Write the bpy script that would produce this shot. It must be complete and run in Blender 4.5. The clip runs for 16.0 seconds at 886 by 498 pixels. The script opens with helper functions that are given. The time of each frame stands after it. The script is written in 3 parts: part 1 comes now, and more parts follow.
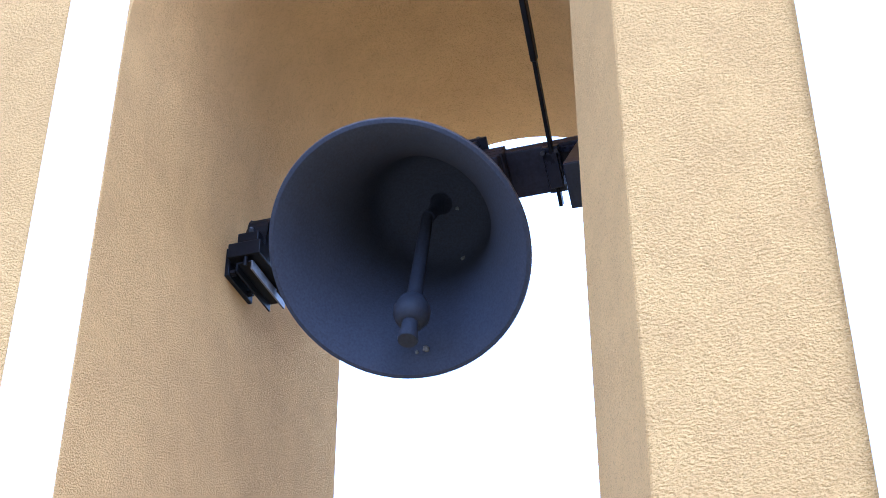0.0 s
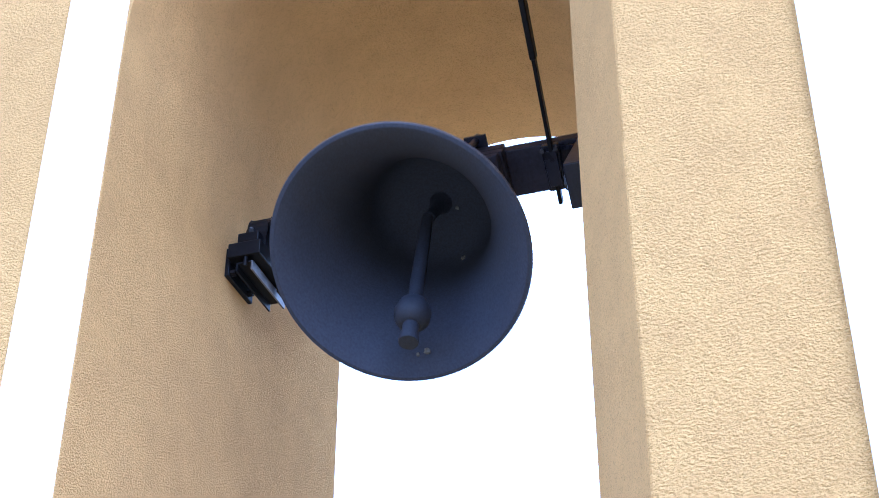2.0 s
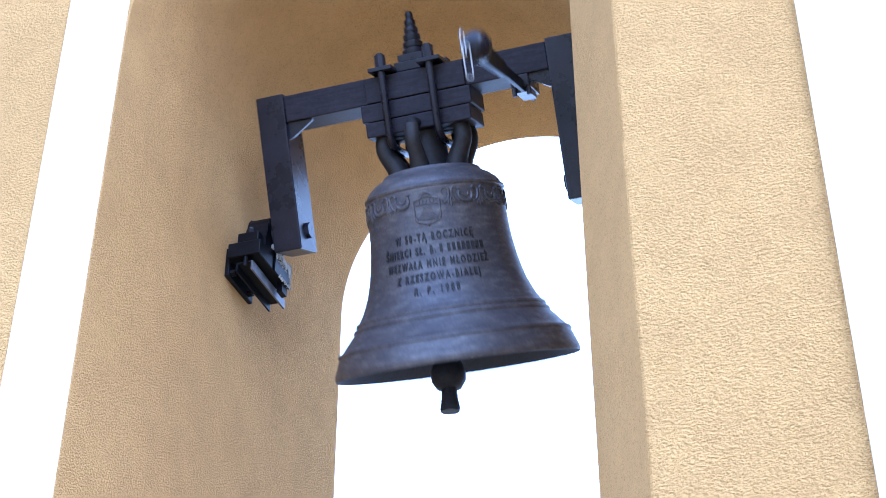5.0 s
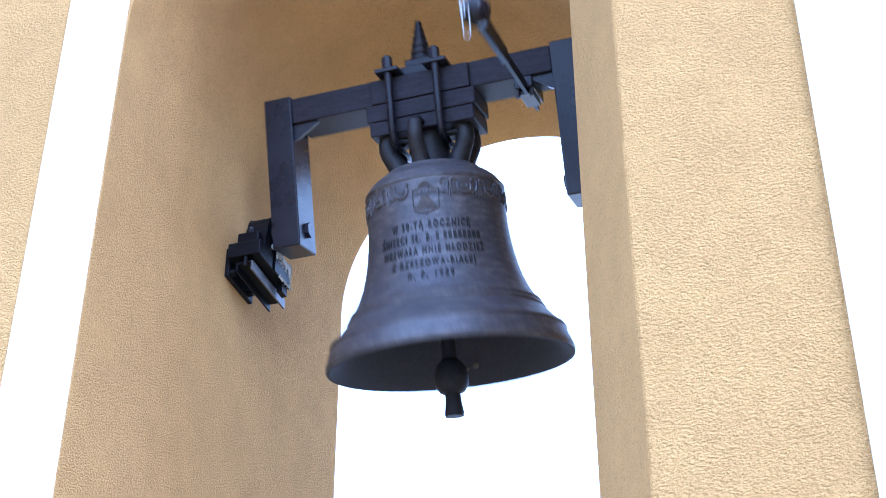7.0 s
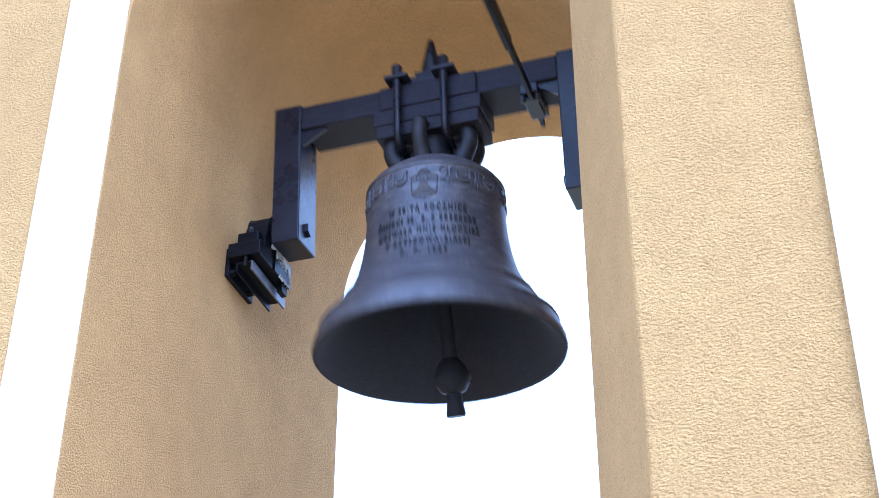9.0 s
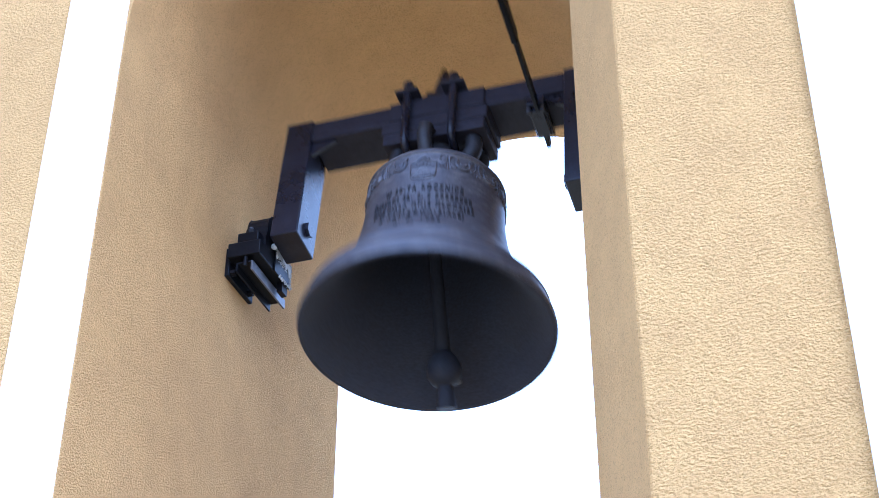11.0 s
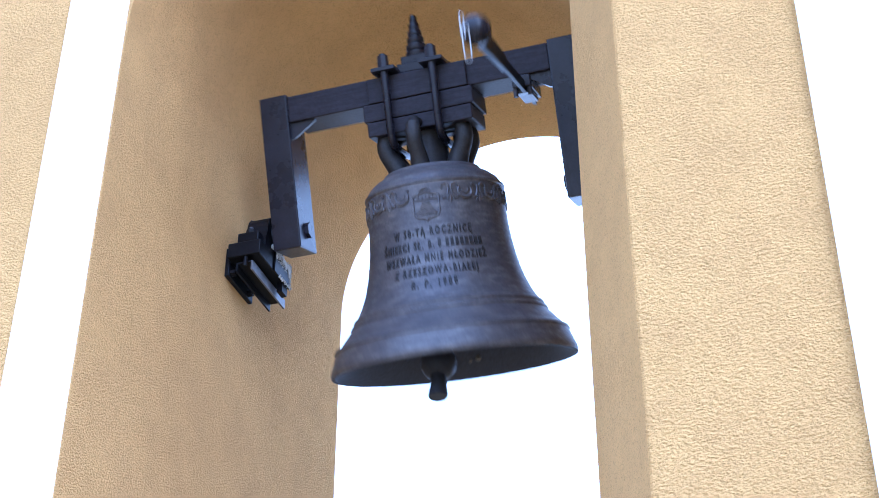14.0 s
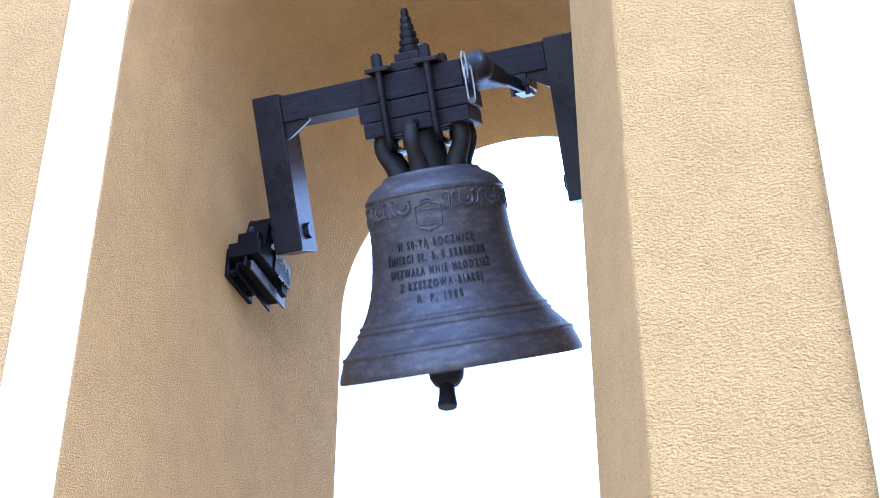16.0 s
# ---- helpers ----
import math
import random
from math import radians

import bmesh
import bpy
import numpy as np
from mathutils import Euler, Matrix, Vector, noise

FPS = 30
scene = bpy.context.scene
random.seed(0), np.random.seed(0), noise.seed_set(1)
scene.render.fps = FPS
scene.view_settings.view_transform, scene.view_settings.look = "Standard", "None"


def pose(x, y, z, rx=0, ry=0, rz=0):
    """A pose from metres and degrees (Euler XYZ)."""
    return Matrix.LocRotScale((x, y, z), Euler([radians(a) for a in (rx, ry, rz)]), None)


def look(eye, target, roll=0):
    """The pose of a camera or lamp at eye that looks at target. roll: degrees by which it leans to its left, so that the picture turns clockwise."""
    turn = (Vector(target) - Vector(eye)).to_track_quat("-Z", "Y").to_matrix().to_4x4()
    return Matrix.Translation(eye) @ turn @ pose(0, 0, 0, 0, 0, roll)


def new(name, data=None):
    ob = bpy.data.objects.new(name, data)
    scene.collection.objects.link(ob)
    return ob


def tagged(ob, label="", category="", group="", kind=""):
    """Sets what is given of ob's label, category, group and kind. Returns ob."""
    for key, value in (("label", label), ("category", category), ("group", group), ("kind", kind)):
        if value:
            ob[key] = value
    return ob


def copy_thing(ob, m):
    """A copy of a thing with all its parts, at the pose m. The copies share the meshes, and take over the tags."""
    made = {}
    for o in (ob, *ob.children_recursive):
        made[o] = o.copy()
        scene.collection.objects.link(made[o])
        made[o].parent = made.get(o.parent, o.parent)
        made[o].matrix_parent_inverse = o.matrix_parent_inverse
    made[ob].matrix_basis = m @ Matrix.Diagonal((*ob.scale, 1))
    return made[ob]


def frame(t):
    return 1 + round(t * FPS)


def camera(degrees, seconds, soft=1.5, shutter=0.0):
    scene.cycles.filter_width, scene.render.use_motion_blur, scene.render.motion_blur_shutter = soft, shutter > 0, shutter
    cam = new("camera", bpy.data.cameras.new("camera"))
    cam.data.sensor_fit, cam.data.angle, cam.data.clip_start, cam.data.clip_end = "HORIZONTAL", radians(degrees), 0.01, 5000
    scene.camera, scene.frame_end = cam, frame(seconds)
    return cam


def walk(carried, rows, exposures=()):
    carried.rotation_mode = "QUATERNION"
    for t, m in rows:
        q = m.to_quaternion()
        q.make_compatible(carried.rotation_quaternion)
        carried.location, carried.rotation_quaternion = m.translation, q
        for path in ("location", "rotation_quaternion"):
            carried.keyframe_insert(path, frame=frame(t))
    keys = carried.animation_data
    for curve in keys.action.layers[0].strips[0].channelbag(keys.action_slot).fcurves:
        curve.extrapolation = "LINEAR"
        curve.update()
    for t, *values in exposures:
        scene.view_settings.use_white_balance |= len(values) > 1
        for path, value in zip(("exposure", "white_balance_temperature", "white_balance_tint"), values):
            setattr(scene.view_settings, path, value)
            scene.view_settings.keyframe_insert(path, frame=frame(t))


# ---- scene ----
# A church bell swings in the vaulted opening of a rendered belfry; the camera stands still below it.
EYE = Vector((0.0, 0.0, 1.6))
TILT, TURN = radians(33.25), radians(17.97)
cam = camera(32.83, 16.0, soft=0.9, shutter=0.85)
AIM = Vector((-math.sin(TURN) * math.cos(TILT), math.cos(TURN) * math.cos(TILT), math.sin(TILT)))
walk(cam, [(0.0, look(EYE, EYE + AIM)), (16.0, look(EYE, EYE + AIM))], exposures=[(0.0, -0.03, 4170, 16.3), (16.0, -0.03, 4170, 16.3)])

# ---------------------------------------------------------------- light: a bright overcast sky
world = bpy.data.worlds.new("sky")
scene.world = world
world.use_nodes = True
wn, wl = world.node_tree.nodes, world.node_tree.links
wn.clear()
sky = wn.new("ShaderNodeTexSky")
sky.sky_type, sky.sun_disc = "NISHITA", False
sky.sun_elevation, sky.sun_rotation = radians(34), radians(131)
sky.dust_density = 4.0
sky_bg = wn.new("ShaderNodeBackground")
sky_bg.inputs["Strength"].default_value = 0.08
cloud_bg = wn.new("ShaderNodeBackground")
cloud_bg.inputs["Color"].default_value = (0.91, 0.95, 1.0, 1)
cloud_bg.inputs["Strength"].default_value = 2.9
both = wn.new("ShaderNodeAddShader")
world_out = wn.new("ShaderNodeOutputWorld")
wl.new(sky.outputs[0], sky_bg.inputs["Color"])
wl.new(sky_bg.outputs[0], both.inputs[0])
wl.new(cloud_bg.outputs[0], both.inputs[1])
wl.new(both.outputs[0], world_out.inputs["Surface"])

sun = new("sun", bpy.data.lights.new("sun", "SUN"))
sun.data.energy, sun.data.angle, sun.data.color = 2.2, radians(34), (1.0, 0.97, 0.94)
sun.matrix_world = look((8.0, -6.9, 7.0), (0, 0, 0))


# ---------------------------------------------------------------- materials
def material(name):
    m = bpy.data.materials.new(name)
    m.use_nodes = True
    return m, m.node_tree.nodes, m.node_tree.links, m.node_tree.nodes["Principled BSDF"]


def noise_node(n, l, coords, scale, detail=4.0, rough=0.6):
    t = n.new("ShaderNodeTexNoise")
    t.inputs["Scale"].default_value, t.inputs["Detail"].default_value, t.inputs["Roughness"].default_value = scale, detail, rough
    l.new(coords, t.inputs["Vector"])
    return t


def ramp_node(n, l, fac, stops):
    r = n.new("ShaderNodeValToRGB")
    while len(r.color_ramp.elements) < len(stops):
        r.color_ramp.elements.new(0.5)
    for e, (at, col) in zip(r.color_ramp.elements, stops):
        e.position, e.color = at, (*col, 1)
    l.new(fac, r.inputs["Fac"])
    return r


def mix_node(n, l, kind, fac, a, b):
    x = n.new("ShaderNodeMix")
    x.data_type, x.blend_type = "RGBA", kind
    if isinstance(fac, float):
        x.inputs["Factor"].default_value = fac
    else:
        l.new(fac, x.inputs["Factor"])
    l.new(a, x.inputs["A"])
    l.new(b, x.inputs["B"])
    return x.outputs["Result"]


def stucco_material(name, light, dark):
    """Scraped sand render: crisp pits and ridges a few millimetres across, their small shadows also darkened into the
    colour, weathered in broad faint patches.
    """
    m, n, l, b = material(name)
    co = n.new("ShaderNodeTexCoord").outputs["Object"]
    flat = n.new("ShaderNodeMapping")
    flat.inputs["Scale"].default_value = (1, 1, 1.5)
    l.new(co, flat.inputs["Vector"])
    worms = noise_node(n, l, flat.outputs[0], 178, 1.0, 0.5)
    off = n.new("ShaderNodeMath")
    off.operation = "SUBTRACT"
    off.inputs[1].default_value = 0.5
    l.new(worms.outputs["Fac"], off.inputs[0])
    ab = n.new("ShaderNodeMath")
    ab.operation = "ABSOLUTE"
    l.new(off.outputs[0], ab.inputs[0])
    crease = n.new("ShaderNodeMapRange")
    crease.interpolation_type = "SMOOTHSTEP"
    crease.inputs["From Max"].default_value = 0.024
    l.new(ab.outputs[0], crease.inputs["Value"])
    fine = noise_node(n, l, flat.outputs[0], 205, 2.0, 0.6)
    mid = noise_node(n, l, flat.outputs[0], 118, 2, 0.6)
    grit = noise_node(n, l, co, 520, 1.5, 0.5)
    broad = noise_node(n, l, co, 1.7, 5, 0.62)
    patch = noise_node(n, l, co, 9.0, 4, 0.6)
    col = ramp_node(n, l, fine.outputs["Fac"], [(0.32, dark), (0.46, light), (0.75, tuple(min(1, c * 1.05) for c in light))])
    shade = ramp_node(n, l, broad.outputs["Fac"], [(0.32, (0.88, 0.87, 0.86)), (0.68, (1, 1, 1))])
    tint = ramp_node(n, l, patch.outputs["Fac"], [(0.35, (0.93, 0.92, 0.93)), (0.6, (1, 1, 1))])
    c1 = mix_node(n, l, "MULTIPLY", 1.0, col.outputs[0], shade.outputs[0])
    c2 = mix_node(n, l, "MULTIPLY", 1.0, c1, tint.outputs[0])
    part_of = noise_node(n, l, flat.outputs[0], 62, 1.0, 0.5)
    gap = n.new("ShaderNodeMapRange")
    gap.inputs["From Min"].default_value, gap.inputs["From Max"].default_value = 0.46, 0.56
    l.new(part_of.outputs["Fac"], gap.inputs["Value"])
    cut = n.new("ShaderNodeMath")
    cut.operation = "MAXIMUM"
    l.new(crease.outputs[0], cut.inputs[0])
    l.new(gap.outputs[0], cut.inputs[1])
    # shadow in the creases, painted into the colour on top of the bump
    pit_shade = ramp_node(n, l, cut.outputs[0], [(0.0, (0.54, 0.49, 0.45)), (0.75, (1, 1, 1))])
    l.new(mix_node(n, l, "MULTIPLY", 1.0, c2, pit_shade.outputs[0]), b.inputs["Base Color"])
    h = n.new("ShaderNodeMath")
    h.operation = "MULTIPLY_ADD"
    h.inputs[1].default_value = 1.6
    l.new(mid.outputs["Fac"], h.inputs[0])
    l.new(fine.outputs["Fac"], h.inputs[2])
    h2 = n.new("ShaderNodeMath")
    h2.operation = "MULTIPLY_ADD"
    h2.inputs[1].default_value = 0.35
    l.new(grit.outputs["Fac"], h2.inputs[0])
    l.new(h.outputs[0], h2.inputs[2])
    h3 = n.new("ShaderNodeMath")
    h3.operation = "MULTIPLY_ADD"
    h3.inputs[1].default_value = 0.2
    l.new(crease.outputs[0], h3.inputs[0])
    l.new(h2.outputs[0], h3.inputs[2])
    bump = n.new("ShaderNodeBump")
    bump.inputs["Strength"].default_value, bump.inputs["Distance"].default_value = 1.0, 0.0105
    l.new(h3.outputs[0], bump.inputs["Height"])
    l.new(bump.outputs[0], b.inputs["Normal"])
    b.inputs["Roughness"].default_value = 0.95
    b.inputs["Specular IOR Level"].default_value = 0.2
    return m


def white_paint_material():
    m, n, l, b = material("white_paint")
    co = n.new("ShaderNodeTexCoord").outputs["Object"]
    stretch = n.new("ShaderNodeMapping")
    stretch.inputs["Scale"].default_value = (40, 40, 1.5)
    l.new(co, stretch.inputs["Vector"])
    streak = noise_node(n, l, stretch.outputs[0], 1.0, 5, 0.6)
    col = ramp_node(n, l, streak.outputs["Fac"], [(0.3, (0.70, 0.72, 0.73)), (0.6, (0.80, 0.81, 0.82))])
    l.new(col.outputs[0], b.inputs["Base Color"])
    bump = n.new("ShaderNodeBump")
    bump.inputs["Strength"].default_value, bump.inputs["Distance"].default_value = 0.25, 0.002
    l.new(streak.outputs["Fac"], bump.inputs["Height"])
    l.new(bump.outputs[0], b.inputs["Normal"])
    b.inputs["Roughness"].default_value = 0.6
    return m


def metal_material(name, base, worn, rough, metallic, scale=9.0, spot=120.0, depth=0.0006, gloss=0.5, bands=1.0):
    m, n, l, b = material(name)
    co = n.new("ShaderNodeTexCoord").outputs["Object"]
    run = n.new("ShaderNodeMapping")
    run.inputs["Scale"].default_value = (1, 1, bands)
    l.new(co, run.inputs["Vector"])
    big = noise_node(n, l, run.outputs[0], scale, 6, 0.65)
    small = noise_node(n, l, co, spot, 4, 0.6)
    c1 = ramp_node(n, l, big.outputs["Fac"], [(0.35, base), (0.68, worn)])
    c2 = ramp_node(n, l, small.outputs["Fac"], [(0.3, (0.72, 0.72, 0.72)), (0.65, (1, 1, 1))])
    l.new(mix_node(n, l, "MULTIPLY", 1.0, c1.outputs[0], c2.outputs[0]), b.inputs["Base Color"])
    r = n.new("ShaderNodeMapRange")
    r.inputs["To Min"].default_value, r.inputs["To Max"].default_value = rough - 0.1, rough + 0.14
    l.new(big.outputs["Fac"], r.inputs["Value"])
    l.new(r.outputs[0], b.inputs["Roughness"])
    bump = n.new("ShaderNodeBump")
    bump.inputs["Strength"].default_value, bump.inputs["Distance"].default_value = 0.5, depth
    l.new(small.outputs["Fac"], bump.inputs["Height"])
    l.new(bump.outputs[0], b.inputs["Normal"])
    b.inputs["Metallic"].default_value = metallic
    b.inputs["Specular IOR Level"].default_value = gloss
    return m


def bronze_material():
    """Aged cast bronze: horizontal casting and wear marks over broad darker tarnish."""
    m, n, l, b = material("aged_bronze")
    co = n.new("ShaderNodeTexCoord").outputs["Object"]
    run = n.new("ShaderNodeMapping")
    run.inputs["Scale"].default_value = (1, 1, 3.0)
    l.new(co, run.inputs["Vector"])
    tarnish = noise_node(n, l, co, 4.5, 5, 0.6)
    rubbed = noise_node(n, l, run.outputs[0], 21, 5, 0.68)
    small = noise_node(n, l, co, 150, 3, 0.6)
    c1 = ramp_node(n, l, rubbed.outputs["Fac"], [(0.36, (0.100, 0.098, 0.115)), (0.52, (0.128, 0.124, 0.139)), (0.68, (0.192, 0.186, 0.194))])
    c2 = ramp_node(n, l, tarnish.outputs["Fac"], [(0.34, (0.74, 0.75, 0.80)), (0.64, (1, 1, 1))])
    c3 = ramp_node(n, l, small.outputs["Fac"], [(0.3, (0.75, 0.75, 0.75)), (0.62, (1, 1, 1))])
    c = mix_node(n, l, "MULTIPLY", 1.0, c1.outputs[0], c2.outputs[0])
    l.new(mix_node(n, l, "MULTIPLY", 1.0, c, c3.outputs[0]), b.inputs["Base Color"])
    r = n.new("ShaderNodeMapRange")
    r.inputs["To Min"].default_value, r.inputs["To Max"].default_value = 0.56, 0.36
    l.new(rubbed.outputs["Fac"], r.inputs["Value"])
    l.new(r.outputs[0], b.inputs["Roughness"])
    h = n.new("ShaderNodeMath")
    h.operation = "MULTIPLY_ADD"
    h.inputs[1].default_value = 1.5
    l.new(rubbed.outputs["Fac"], h.inputs[0])
    l.new(small.outputs["Fac"], h.inputs[2])
    bump = n.new("ShaderNodeBump")
    bump.inputs["Strength"].default_value, bump.inputs["Distance"].default_value = 0.4, 0.0008
    l.new(h.outputs[0], bump.inputs["Height"])
    l.new(bump.outputs[0], b.inputs["Normal"])
    b.inputs["Metallic"].default_value = 0.4
    b.inputs["Specular IOR Level"].default_value = 0.3
    return m


def paving_material():
    m, n, l, b = material("paving")
    co = n.new("ShaderNodeTexCoord").outputs["Object"]
    a = noise_node(n, l, co, 1.3, 6)
    col = ramp_node(n, l, a.outputs["Fac"], [(0.35, (0.40, 0.302, 0.160)), (0.65, (0.49, 0.378, 0.206))])
    l.new(col.outputs[0], b.inputs["Base Color"])
    b.inputs["Roughness"].default_value = 0.9
    return m


BLACK = metal_material("greasy_black_steel", (0.003, 0.003, 0.005), (0.009, 0.009, 0.012), 0.45, 0.0, 12.0, 160.0, gloss=0.14)
CRUMB = metal_material("grey_crust", (0.10, 0.10, 0.10), (0.2, 0.2, 0.19), 0.85, 0.0, 60.0, 300.0)
LIME = metal_material("dried_lime", (0.50, 0.50, 0.49), (0.72, 0.72, 0.71), 0.8, 0.0, 60.0, 300.0)
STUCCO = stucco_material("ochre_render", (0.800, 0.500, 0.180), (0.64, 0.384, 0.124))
WHITE = white_paint_material()
BRONZE = bronze_material()
BRONZE_DARK = metal_material("dark_cast_relief", (0.018, 0.018, 0.022), (0.042, 0.041, 0.047), 0.55, 0.4, 20.0, 200.0)
STEEL = metal_material("black_painted_steel", (0.009, 0.009, 0.016), (0.022, 0.022, 0.034), 0.27, 0.0, 8.0, 180.0, gloss=0.28)
OAK = metal_material("dark_tarred_oak", (0.019, 0.017, 0.025), (0.032, 0.030, 0.042), 0.5, 0.0, 14.0, 90.0, 0.0015, gloss=0.15, bands=7.0)
IRON = metal_material("worn_iron", (0.028, 0.028, 0.036), (0.07, 0.068, 0.078), 0.5, 0.6, 30.0, 200.0)
BARE = metal_material("bare_galvanised_edge", (0.30, 0.31, 0.33), (0.55, 0.56, 0.58), 0.38, 0.7, 40.0, 200.0)
# paler steel: the sheen on the lit flange, put into its colour
LIT_STEEL = metal_material("lit_flange_steel", (0.10, 0.10, 0.11), (0.22, 0.22, 0.24), 0.45, 0.5, 30.0, 200.0)
PAVING = paving_material()
# bronze inside the mouth, its shade put into a darker, bluer colour
MOUTH_SHADE = metal_material("shaded_inside", (0.044, 0.049, 0.074), (0.050, 0.055, 0.080), 0.8, 0.0, 5.0, 160.0, gloss=0.12)
CLAPPER = metal_material("dark_greased_iron", (0.024, 0.027, 0.041), (0.032, 0.035, 0.050), 0.55, 0.0, 9.0, 160.0, gloss=0.15)


# ---------------------------------------------------------------- mesh helpers
def part(name, bm, mat, parent=None, label="", smooth=False):
    me = bpy.data.meshes.new(name)
    bmesh.ops.recalc_face_normals(bm, faces=bm.faces)
    bm.to_mesh(me)
    bm.free()
    me.materials.append(mat)
    if smooth:
        me.polygons.foreach_set("use_smooth", [True] * len(me.polygons))
        me.set_sharp_from_angle(angle=radians(38))
    ob = new(name, me)
    ob.parent = parent
    if label:
        tagged(ob, label)
    return ob


def box(bm, x0, x1, y0, y1, z0, z1, bevel=0.0, m=None):
    v = bmesh.ops.create_cube(bm, size=1.0)["verts"]
    bmesh.ops.scale(bm, vec=(x1 - x0, y1 - y0, z1 - z0), verts=v)
    bmesh.ops.translate(bm, vec=((x0 + x1) / 2, (y0 + y1) / 2, (z0 + z1) / 2), verts=v)
    if m is not None:
        bmesh.ops.transform(bm, matrix=m, verts=v)
    if bevel:
        edges = {e for w in v for e in w.link_edges}
        bmesh.ops.bevel(bm, geom=list(edges), offset=bevel, segments=2, affect="EDGES", profile=0.5)
    return bm


def boxed(*a, **k):
    return box(bmesh.new(), *a, **k)


def rod(bm, a, b, r0, r1=None, sides=16):
    a, b = Vector(a), Vector(b)
    r1 = r0 if r1 is None else r1
    m = Matrix.Translation((a + b) / 2) @ (b - a).to_track_quat("Z", "Y").to_matrix().to_4x4()
    bmesh.ops.create_cone(bm, cap_ends=True, segments=sides, radius1=r0, radius2=r1, depth=(b - a).length, matrix=m)
    return bm


def rodded(*a, **k):
    return rod(bmesh.new(), *a, **k)


def lathe(bm, profile, steps=96, m=None):
    rings = []
    for r, z in profile:
        if r < 1e-6:
            rings.append([bm.verts.new((0, 0, z))])
        else:
            rings.append([bm.verts.new((r * math.cos(2 * math.pi * i / steps), r * math.sin(2 * math.pi * i / steps), z)) for i in range(steps)])
    for a, b in zip(rings, rings[1:]):
        for i in range(steps):
            j = (i + 1) % steps
            q = [a[i % len(a)], a[j % len(a)], b[j % len(b)], b[i % len(b)]]
            q = list(dict.fromkeys(q))
            if len(q) > 2:
                bm.faces.new(q)
    if m is not None:
        bmesh.ops.transform(bm, matrix=m, verts=[v for r in rings for v in r])
    return bm


def tube(bm, pts, radii, sides=12):
    pts = [Vector(p) for p in pts]
    rings = []
    ref = Vector((0.13, 0.91, 0.37))
    for i, p in enumerate(pts):
        d = (pts[min(i + 1, len(pts) - 1)] - pts[max(i - 1, 0)]).normalized()
        s = d.cross(ref).normalized()
        u = s.cross(d)
        r = radii[i] if isinstance(radii, (list, tuple)) else radii
        rings.append([bm.verts.new(p + r * (math.cos(2 * math.pi * k / sides) * s + math.sin(2 * math.pi * k / sides) * u)) for k in range(sides)])
    for a, b in zip(rings, rings[1:]):
        for k in range(sides):
            bm.faces.new((a[k], a[(k + 1) % sides], b[(k + 1) % sides], b[k]))
    bm.faces.new(rings[0])
    bm.faces.new(rings[-1][::-1])
    return bm


def bezier(p0, p1, p2, p3, steps=10):
    out = []
    for i in range(steps + 1):
        t = i / steps
        out.append((1 - t) ** 3 * Vector(p0) + 3 * t * (1 - t) ** 2 * Vector(p1) + 3 * t * t * (1 - t) * Vector(p2) + t ** 3 * Vector(p3))
    return out


def extruded(outline, y0, y1, z_axis=True):
    """A closed outline in x and z pulled from y0 to y1, or one in x and y pulled from z y0 to z y1."""
    bm = bmesh.new()
    if z_axis:
        a = [bm.verts.new((x, y0, z)) for x, z in outline]
        b = [bm.verts.new((x, y1, z)) for x, z in outline]
    else:
        a = [bm.verts.new((x, y, y0)) for x, y in outline]
        b = [bm.verts.new((x, y, y1)) for x, y in outline]
    k = len(outline)
    for i in range(k):
        bm.faces.new((a[i], a[(i + 1) % k], b[(i + 1) % k], b[i]))
    bm.faces.new(a)
    bm.faces.new(b[::-1])
    return bm


# ---------------------------------------------------------------- the belfry
LEFT, RIGHT, FRONT, BACK = -1.752, -0.495, 2.635, 4.24
MID, SPAN, SPRING = (LEFT + RIGHT) / 2, (RIGHT - LEFT) / 2, 4.318
TOP = 6.4
LEAN = 0.0145

bm = bmesh.new()
bmesh.ops.create_grid(bm, x_segments=40, y_segments=40, size=1500)
tagged(part("ground", bm, PAVING), "sand-coloured gravel paving around the belfry", "ground", kind="structure")

arch = [(MID + SPAN * math.cos(a), SPRING + SPAN * math.sin(a)) for a in [math.pi * i / 64 for i in range(65)]]
outline = [(RIGHT, 0.0), *arch, (LEFT, 0.0), (-3.4, 0.0), (-3.4, TOP), (1.4, TOP), (1.4, 0.0)]
bm = extruded(outline, FRONT + 0.012, BACK)
for v in bm.verts:
    if v.co.z < 0.1 and abs(v.co.x - LEFT) < 0.01 and v.co.y < 3:
        v.co.x -= LEAN
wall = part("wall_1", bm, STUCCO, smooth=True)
tagged(wall, "ochre rough-rendered belfry wall with a vaulted arched opening", "wall", kind="structure")

# the pier beside the opening stands forward, with a splayed jamb
pier = [(-0.541, 2.6465), (-0.385, 2.315), (0.9, 2.315), (0.9, FRONT + 0.012)]
bm = extruded(pier, 0.0, TOP, z_axis=False)
bmesh.ops.bevel(bm, geom=[e for e in bm.edges if abs(e.verts[0].co.z - e.verts[1].co.z) > 1], offset=0.003, segments=2, affect="EDGES")
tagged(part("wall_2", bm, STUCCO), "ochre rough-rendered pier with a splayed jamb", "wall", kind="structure")

